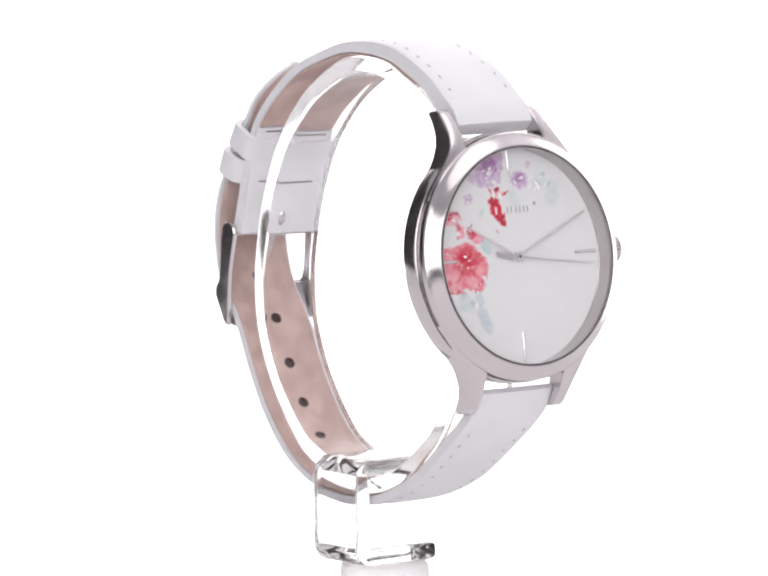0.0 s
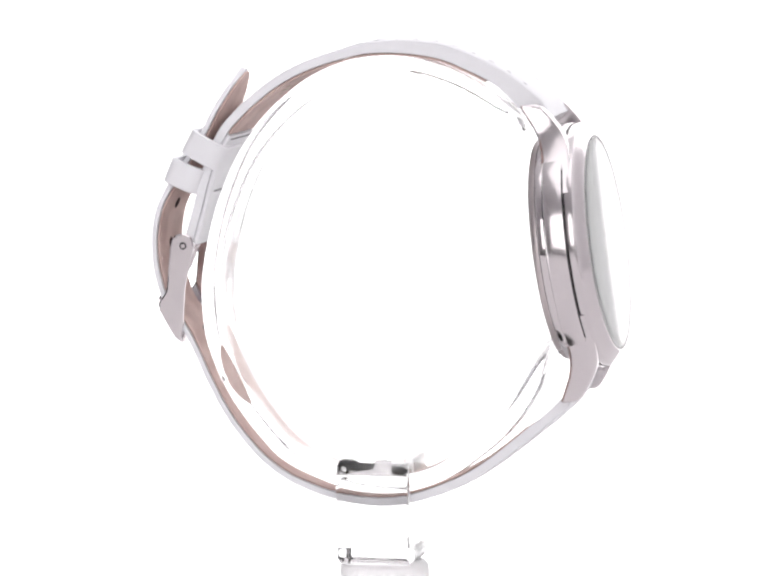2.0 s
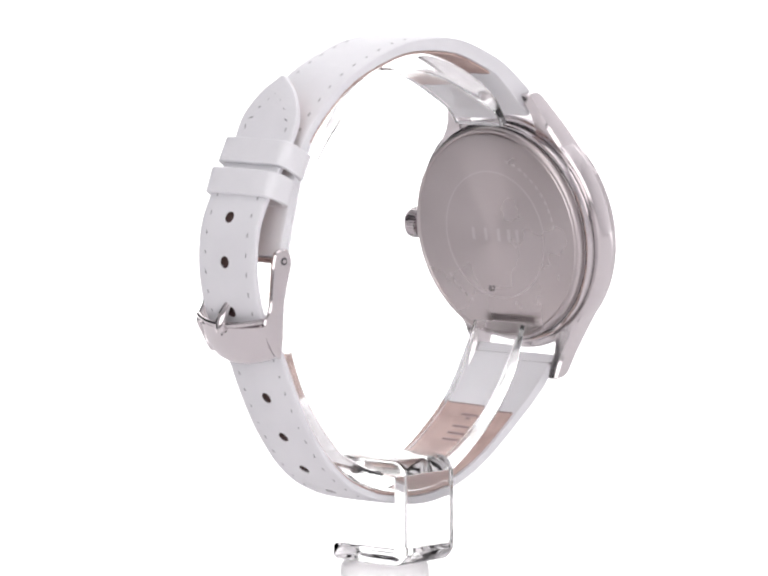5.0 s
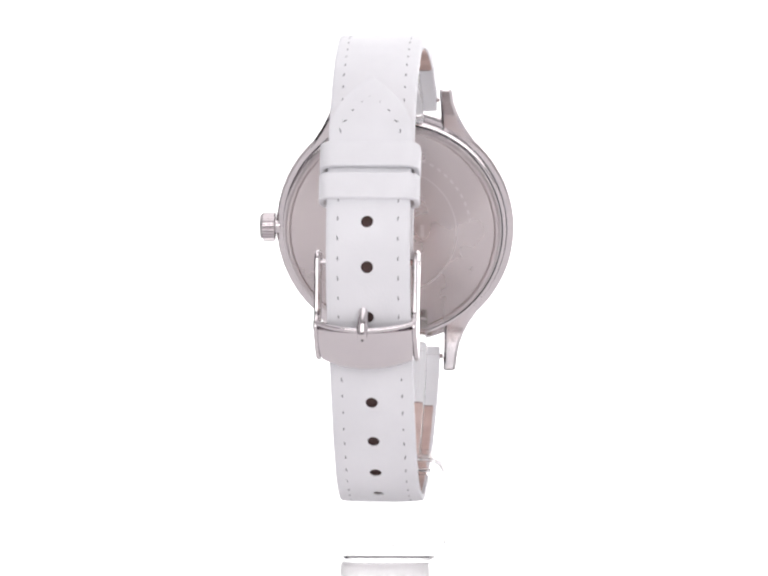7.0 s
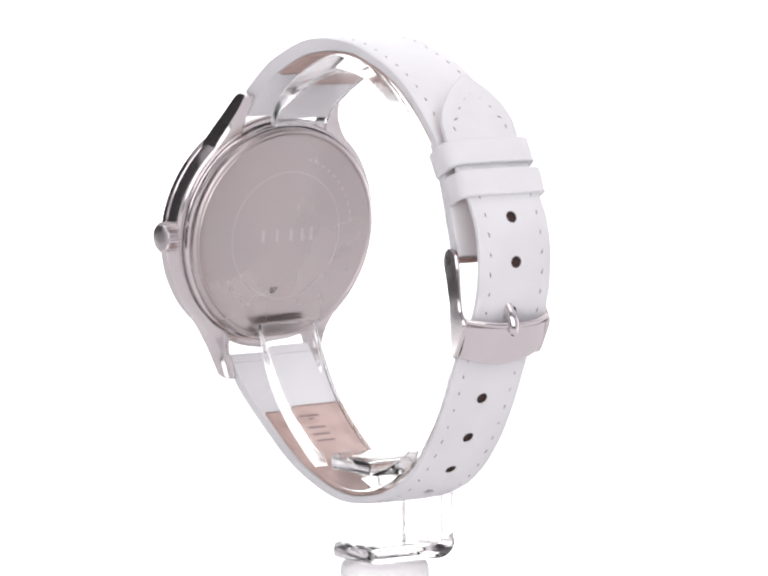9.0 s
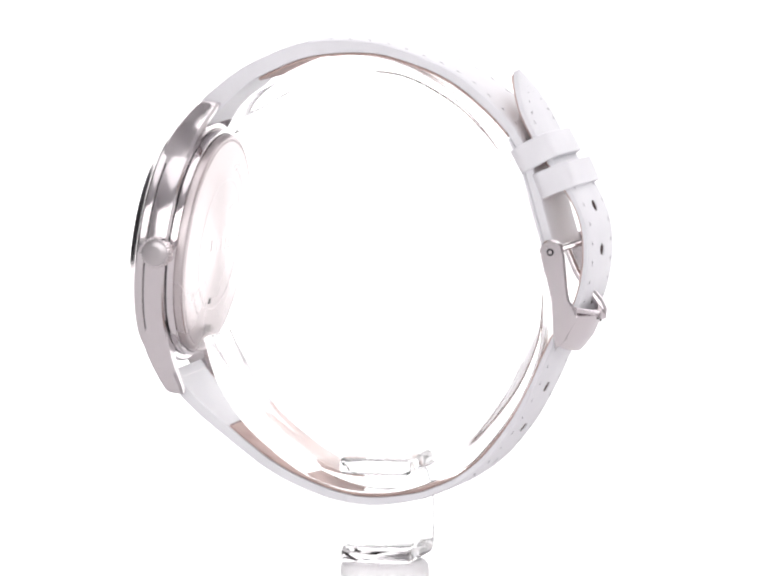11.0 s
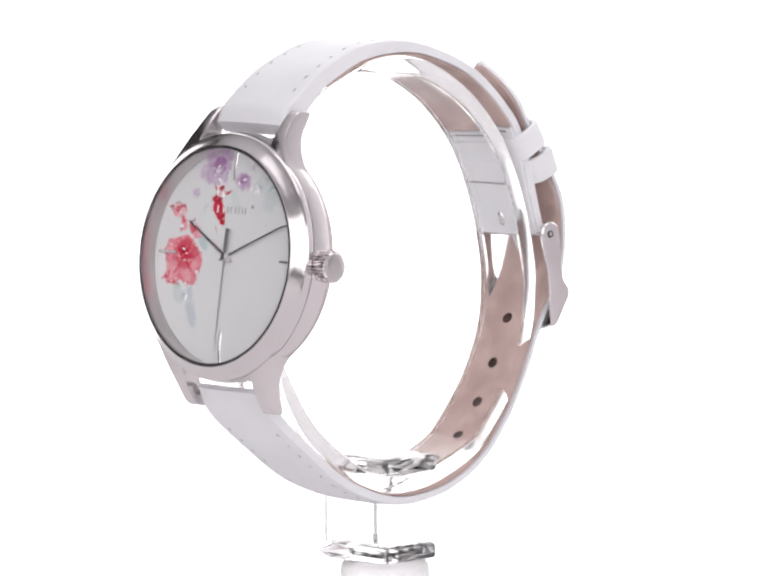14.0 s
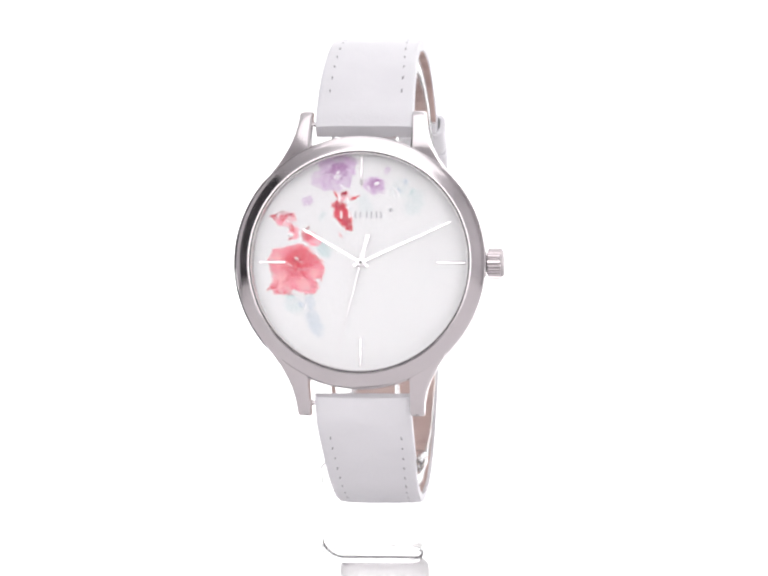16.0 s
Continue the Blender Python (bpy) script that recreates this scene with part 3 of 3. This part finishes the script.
def case():
    part("case_middle", lathe([(15.5, 1.95), (17.2, 1.95), (17.85, 2.0), (18.15, 2.2), (18.25, 2.5), (18.25, 4.65), (18.18, 4.95), (17.9, 5.1), (15.5, 5.1)], closed=True), BRUSHED, watch, "brushed steel case band", RIM @ CASE, 25)
    part("back_ring", lathe([(15.5, 0.7), (16.75, 0.7), (17.02, 0.82), (17.1, 1.05), (17.1, 1.8), (17.0, 1.95), (15.5, 1.95)], closed=True), STEEL, watch, "polished step between case band and back", RIM @ CASE, 25)
    part("bezel", lathe([(16.0, 5.1), (17.8, 5.12), (18.0, 5.25), (18.06, 5.45), (18.04, 6.2), (17.9, 6.45), (17.78, 6.52), (17.6, 6.62), (17.3, 6.85), (16.6, 7.45), (16.3, 7.74), (16.1, 7.88), (15.9, 7.9), (15.72, 7.75), (15.75, 5.1)], closed=True), BEZEL, watch, "satin steel bezel with a bevelled face", SIDE @ CASE, 22)
    for name, r, n, t in (("bezel_seam", 17.98, 5.1, 0.09), ("ring_seam", 17.12, 1.93, 0.08), ("back_seam", 16.5, 0.7, 0.11)):
        ring = [(r + t * math.cos(a), n + t * math.sin(a)) for a in (math.pi / 3 * k for k in range(6))]
        part(name, lathe(ring, 128, closed=True), DARK, watch, "thin dark joint line", RIM @ CASE)
    part("gasket", lathe([(15.92, 7.85), (15.92, 7.93), (15.68, 7.9), (15.6, 7.7)], 128, closed=True), DARK, watch, "thin dark line round the glass", SIDE @ CASE)
    part("rehaut", lathe([(15.69, 7.95), (15.69, 4.85), (15.6, 4.85), (15.35, 5.0), (15.45, 7.3), (15.6, 7.95)], closed=True), CAPSTEEL, watch, "grey inner ring round the dial", SIDE @ CASE)
    # case back, slightly domed, with a lip
    part("case_back", lathe([(0, -1.0), (5, -0.96), (10, -0.86), (14.8, -0.62), (15.5, -0.54), (15.65, -0.4), (15.78, -0.52), (16.1, -0.5), (16.36, -0.3), (16.45, 0.0), (16.45, 0.7), (15, 0.75), (0, 0.75)]), BACKSTEEL, watch, "turned steel case back with fine circular brushing", SIDE @ CASE, 25)
    back = watch.children[-1]
    part("engraved_ring", lathe([(9.72, -0.85), (9.72, -0.89), (9.88, -0.885), (9.88, -0.84)], closed=True), ETCH, back, "", SIDE @ CASE)
    bars = [box(x - 0.28, x + 0.28, -0.9, 1.0, -1.02, -0.94) for x in (-4.6, -2.9, -0.9, 1.7, 4.2)]
    for bm in bars:
        part("engraved_bar", bm, ETCH, back, "", SIDE @ CASE)
    small = []
    for k in list(range(20, 31)) + list(range(50, 55)):
        a = radians(k * 6.4 - 20)
        small.append(box(-0.16, 0.16, -0.32, 0.32, -0.80, -0.72, Matrix.Rotation(a, 4, "Z") @ Matrix.Translation((12.0, 0, 0.0))))
    tagged(part("engraved_text", merged(small), ETCH, back, "ring of tiny engraved bars", SIDE @ CASE), kind="stuff")
    font = bpy.data.curves.new("digits", "FONT")
    font.body, font.size, font.extrude, font.align_x = "87", 1.35, 0.03, "CENTER"
    tmp = new("digits", font)
    bpy.context.view_layer.update()
    me = bpy.data.meshes.new_from_object(tmp.evaluated_get(bpy.context.evaluated_depsgraph_get()))
    bpy.data.objects.remove(tmp)
    bm = bmesh.new()
    bm.from_mesh(me)
    part("engraved_number", bm, DARK, back, "dark engraved 87", SIDE @ CASE @ Matrix.Translation((1.6, -8.9, -0.90)) @ Matrix.Rotation(math.pi, 4, "Y"), flat=True)
    # lugs: tapered horns that curve down to the back
    rows = ((9.0, 15.6, 13.4, 6.1, 2.0), (11.5, 13.8, 11.3, 6.2, 1.98), (13.5, 12.25, 8.9, 6.2, 1.95), (15.2, 11.1, 7.3, 6.0, 1.85), (16.8, 10.25, 7.3, 5.55, 1.55), (18.4, 9.65, 7.3, 4.75, 1.0),
            (20.0, 9.3, 7.25, 3.7, 0.2), (21.2, 9.2, 7.2, 2.75, -0.4), (21.75, 9.12, 7.2, 2.2, -0.62), (22.0, 8.9, 7.35, 1.75, -0.5))
    for sx in (-1, 1):
        for sw in (-1, 1):
            secs = []
            for w, xo, xi, nf, nb in rows:
                b = min(0.45, (xo - xi) * 0.2, (nf - nb) * 0.2)
                secs.append([Vector((sx * x, sw * w, n)) for x, n in ((xi, nb + b), (xi, nf - b * 0.6), (xi + b * 0.6, nf), (xo - b * 1.4, nf), (xo - b * 0.4, nf - b * 0.45), (xo, nf - b * 1.6), (xo, nb + b), (xo - b, nb), (xi + b, nb))])
            part("lug", loft(secs), BRUSHED, watch, "", RIM @ CASE, 30)
    for sw in (-1, 1):
        part("spring_bar", tube([(-7.4, sw * 20.1, 1.1), (7.4, sw * 20.1, 1.1)], 0.4, 12), STEEL, watch, "", SIDE @ CASE)
    # crown: fluted, with a domed end
    secs = []
    for x, r in ((17.4, 1.2), (18.05, 1.2), (18.07, 1.85), (18.2, 2.08), (20.0, 2.08), (20.2, 1.9)):
        secs.append([Vector((x, r * w * math.cos(a), 2.95 + r * w * math.sin(a))) for w, a in ((1.13 if k % 4 in (1, 2) and r > 2.0 else 1.0, 2 * math.pi * k / 120) for k in range(120))])
    crown = part("crown", loft(secs), STEEL, watch, "fluted steel winding crown", SIDE @ CASE, 20)
    part("crown_cap", tube([(20.15, 0, 2.95), (20.35, 0, 2.95), (20.5, 0, 2.95), (20.57, 0, 2.95)], [1.95, 1.9, 1.7, 0.8], 32), CAPSTEEL, crown, "satin domed cap", SIDE @ CASE)


def dial():
    SUNK = SIDE @ CASE @ Matrix.Translation((0, 0, -0.45))
    bm = lathe([(0, 5.4), (4, 5.4), (8, 5.4), (12, 5.4), (15.6, 5.4), (15.6, 4.9), (0, 4.9)], 96)
    layer = bm.loops.layers.uv.new("UVMap")
    for f in bm.faces:
        for l in f.loops:
            l[layer].uv = l.vert.co.xy
    face = part("dial", bm, DIAL, watch, "white dial with red and lilac watercolour flowers", SUNK)
    for k, (r0, r1) in enumerate(((11.0, 15.0), (10.8, 14.8), (10.9, 14.8), (10.9, 14.7))):
        bm = loft([[Vector((x * s, r, 5.4 + h * s2)) for x, h in ((-0.2, 0), (-0.2, 0.14), (-0.1, 0.22), (0.1, 0.22), (0.2, 0.14), (0.2, 0))] for r, s, s2 in ((r0, 0.9, 0.9), (r0 + 0.1, 1, 1), (r1 - 0.1, 1, 1), (r1, 0.9, 0.9))])
        part("hour_marker", bm, HANDSTEEL, face, "polished silver hour marker", SUNK @ Matrix.Rotation(-k * math.pi / 2, 4, "Z"))
    # maker's name as plain bars: the first two white on the red petal, the rest grey
    for mat, xs in ((PRINT_WHITE, (-2.9, -1.75)), (PRINT_GREY, (-0.5, 1.1, 2.5))):
        for x in [x + d for x in xs for d in ((-0.34, 0.34) if x > -0.6 else (0.0,))]:
            part("name_bar", box(x - 0.12, x + 0.12, 6.3, 7.3, 5.405, 5.425), mat, face, "", SUNK, flat=True)
    part("print_dot", lathe([(0, 5.425), (0.3, 5.425), (0.3, 5.405)], 16), PRINT_GREY, face, "", SUNK @ Matrix.Translation((4.2, 7.5, 0)))
    rnd = random.Random(4)
    gems = [(-4.6, 12.6), (-3.9, 12.2), (-3.4, 12.9), (-4.2, 11.6), (-2.9, 10.9), (1.0, 10.7), (2.2, 11.3), (4.1, 11.3), (4.9, 10.4), (5.2, 9.8), (4.6, 9.6), (6.5, 10.1), (7.8, 9.9), (3.6, 10.0), (5.9, 11.2), (4.2, 8.0),
            (-11.9, 6.9), (-10.7, 5.9), (-9.5, 5.0), (-10.2, 3.9), (-8.9, 4.4), (-9.3, 0.6), (-8.7, 0.0), (-10.1, -0.5), (-9.0, -1.0), (-6.2, -2.6), (-6.9, -3.5), (-7.6, -4.6), (-8.4, -4.3), (-8.0, -6.4), (-10.9, -6.0), (-9.9, -7.6), (-7.3, -7.0), (-12.2, 1.2), (-3.2, 9.2), (-2.0, 8.9), (-7.9, 8.3)]
    for x, w in gems:
        r = rnd.uniform(0.13, 0.3)
        bm = lathe([(0, 5.4 + r * 0.9), (r * 0.55, 5.4 + r * 0.85), (r, 5.4 + r * 0.35), (r * 0.9, 5.402)], 8)
        part("gem", bm, GEM, face, "", SUNK @ Matrix.Translation((x, w, 0)) @ Matrix.Rotation(rnd.uniform(0, 3), 4, "Z") @ Matrix.Diagonal((rnd.uniform(0.6, 2.2), rnd.uniform(0.5, 1.0), 1, 1)), flat=True)

    def hand(name, tip, h, w0, w1, tail=1.2):
        v = Vector(tip)
        turn = math.atan2(v.y, v.x) - math.pi / 2
        n = v.length
        bm = loft([[Vector((x, y, h + z)) for x, z in ((-w, 0), (-w * 0.75, 0.1), (w * 0.75, 0.1), (w, 0), (w, -0.05), (-w, -0.05))] for y, w in ((-tail, w0 * 0.8), (0, w0), (n * 0.6, (w0 + w1) / 2), (n - 0.3, w1), (n, 0.08))])
        return part(name, bm, HANDSTEEL, watch, "slim polished silver " + name.replace("_", " "), SUNK @ Matrix.Rotation(turn, 4, "Z"), flat=True)
    hand("hour_hand", (-8.4, 4.75), 5.65, 0.26, 0.18)
    hand("minute_hand", (12.9, 5.85), 5.88, 0.24, 0.13)
    part("hub_pin", lathe([(0, 6.385), (0.2, 6.385), (0.24, 6.33)], 16), DARK, watch, "dark centre pin of the hands", SUNK)
    part("hand_hub", lathe([(0, 6.35), (0.25, 6.35), (0.3, 6.25), (0.62, 6.2), (0.7, 6.05), (0.7, 5.4)], 24), HANDSTEEL, watch, "", SUNK)
    sec = loft([[Vector((x, y, z)) for x, z in ((-w, -0.05), (-w, 0.04), (w, 0.04), (w, -0.05))] for y, w in ((-4.1, 0.36), (-1.0, 0.3), (-0.6, 0.3), (0, 0.42), (0.6, 0.11), (13.6, 0.05))])
    ob = part("second_hand", sec, SECONDSTEEL, watch, "thin silver second hand with a broad counterweight", flat=True)
    # watch glass, gently domed
    pane = part("watch_glass", lathe([(0, 8.25), (5, 8.23), (10, 8.16), (14, 8.03), (15.3, 7.95), (15.58, 7.85), (15.58, 7.5), (15, 7.45), (0, 7.45)]), CRYSTAL, watch, "clear domed mineral glass", SIDE @ CASE)
    pane.visible_shadow = False
    return ob


# ---- the clear stand ----
stand = tagged(new("watch_stand"), "clear acrylic watch stand with open ring and post", "display stand")


def clear_stand():
    band = Band([(-22.0, 23.4), (-19.4, 26.7), (-13.8, 30.3), (-8.4, 32.6), (-3.2, 33.68), (3.2, 32.9), (9, 30.2), (14, 26.5), (19.2, 20.4), (23.0, 12), (25.1, 3), (25.3, -3), (24.4, -8.6), (21.2, -15.6), (15.9, -22.4), (12.2, -25.3),
                 (5.4, -28.0), (0, -28.8), (-5, -28.4), (-10, -26.6), (-15, -23.2), (-19.4, -19.2), (-23.0, -14.0), (-25.9, -7.4)], 200, 1, 0.0)
    ring = part("ring", strip_clear(band, 4.9, 1.38), RING_ACRYLIC, stand, "open clear acrylic ring", Matrix.Translation((0.4, 0, 0)) @ Matrix.Rotation(radians(-1.6), 4, "Z"), 50)
    ring.visible_shadow = False
    path = [(6.1, -26.1), (5.8, -26.1), (5.0, -26.1), (4.0, -26.1), (2, -26.1), (-3, -26.1), (-6.6, -26.1)] + [(-6.6 - 1.45 * math.sin(a), -27.55 + 1.45 * math.cos(a)) for a in (math.pi / 2 * k / 6 for k in range(1, 7))] + [(-8.05, -33), (-8.05, -37.4)]
    path += [(-6.6 - 1.45 * math.cos(a), -37.85 - 1.45 * math.sin(a)) for a in (math.pi / 2 * k / 6 for k in range(1, 7))] + [(-2, -39.3), (2, -39.3), (3.9, -39.3), (4.9, -39.3), (5.6, -39.3), (5.9, -39.3)]
    secs = []
    for i, p in enumerate(path):
        a, b = Vector(path[max(i - 1, 0)]), Vector(path[min(i + 1, len(path) - 1)])
        d = (b - a).normalized()
        n = Vector((-d.y, d.x))
        out = rounded([(-5.45, -1.3), (5.45, -1.3), (5.45, 1.3), (-5.45, 1.3)], 0.7, 4)
        k = min(i, len(path) - 1 - i)
        su, sv = ((0.9, 0.6), (0.95, 0.85), (0.99, 0.98), (1.0, 1.0))[min(k, 3)]
        secs.append([Vector((p[0] + n.x * v * sv, u * su, p[1] + n.y * v * sv)) for u, v in out])
    part("bracket", loft(secs), ACRYLIC, stand, "bent clear acrylic bracket", sharp=50)
    part("post", lathe([(0, -40.66), (5.2, -40.66), (6.2, -40.9), (6.6, -41.5), (6.75, -43), (8.2, -70), (9.5, -104), (16, -106), (16.5, -107), (16.5, -109.4), (16, -110), (0, -110)], 64), FROST, stand, "hazy round acrylic post", sharp=50)


def strip_clear(band, half, t):
    out = rounded([(-half, -t), (half, -t), (half, t), (-half, t)], 0.6, 4)
    def slim(f):
        return 0.5 + 0.5 * smooth(0.0, 0.05, min(f, 1 - f))
    return loft([[band.place(i / 159, u, v * slim(i / 159)) for u, v in out] for i in range(160)])


strap()
buckle()
case()
second_hand = dial()
clear_stand()


def turn_at(t):
    """Degrees of the turntable: a steady turn with a slight waver once a round."""
    a = radians(19.8047 * t)
    return -322.374 + 19.8047 * t + 0.903 * math.sin(a) + 0.549 * math.cos(a)


def motions():
    rows = [(k * 0.5, pose(0, 0, 0, 0, 0, turn_at(k * 0.5))) for k in range(33)]
    walk(watch, rows)
    walk(stand, rows)
    at_hub = Matrix.Translation((0.00005, 0, 0)) @ Matrix.LocRotScale(MM @ (CASE @ Vector((0, 0, 5.62))), CASE.to_3x3().to_quaternion(), None)
    ticks = []
    for k in range(18):
        t = k - 0.6
        angle = 98 + 6 * k
        for at in (max(t + 0.05, 0.0), min(t + 0.95, 16.0)):
            if 0 <= at <= 16 and (not ticks or at > ticks[-1][0] + 0.02):
                ticks.append((at, at_hub @ pose(0, 0, 0, 0, 0, -angle)))
    walk(second_hand, ticks)


motions()
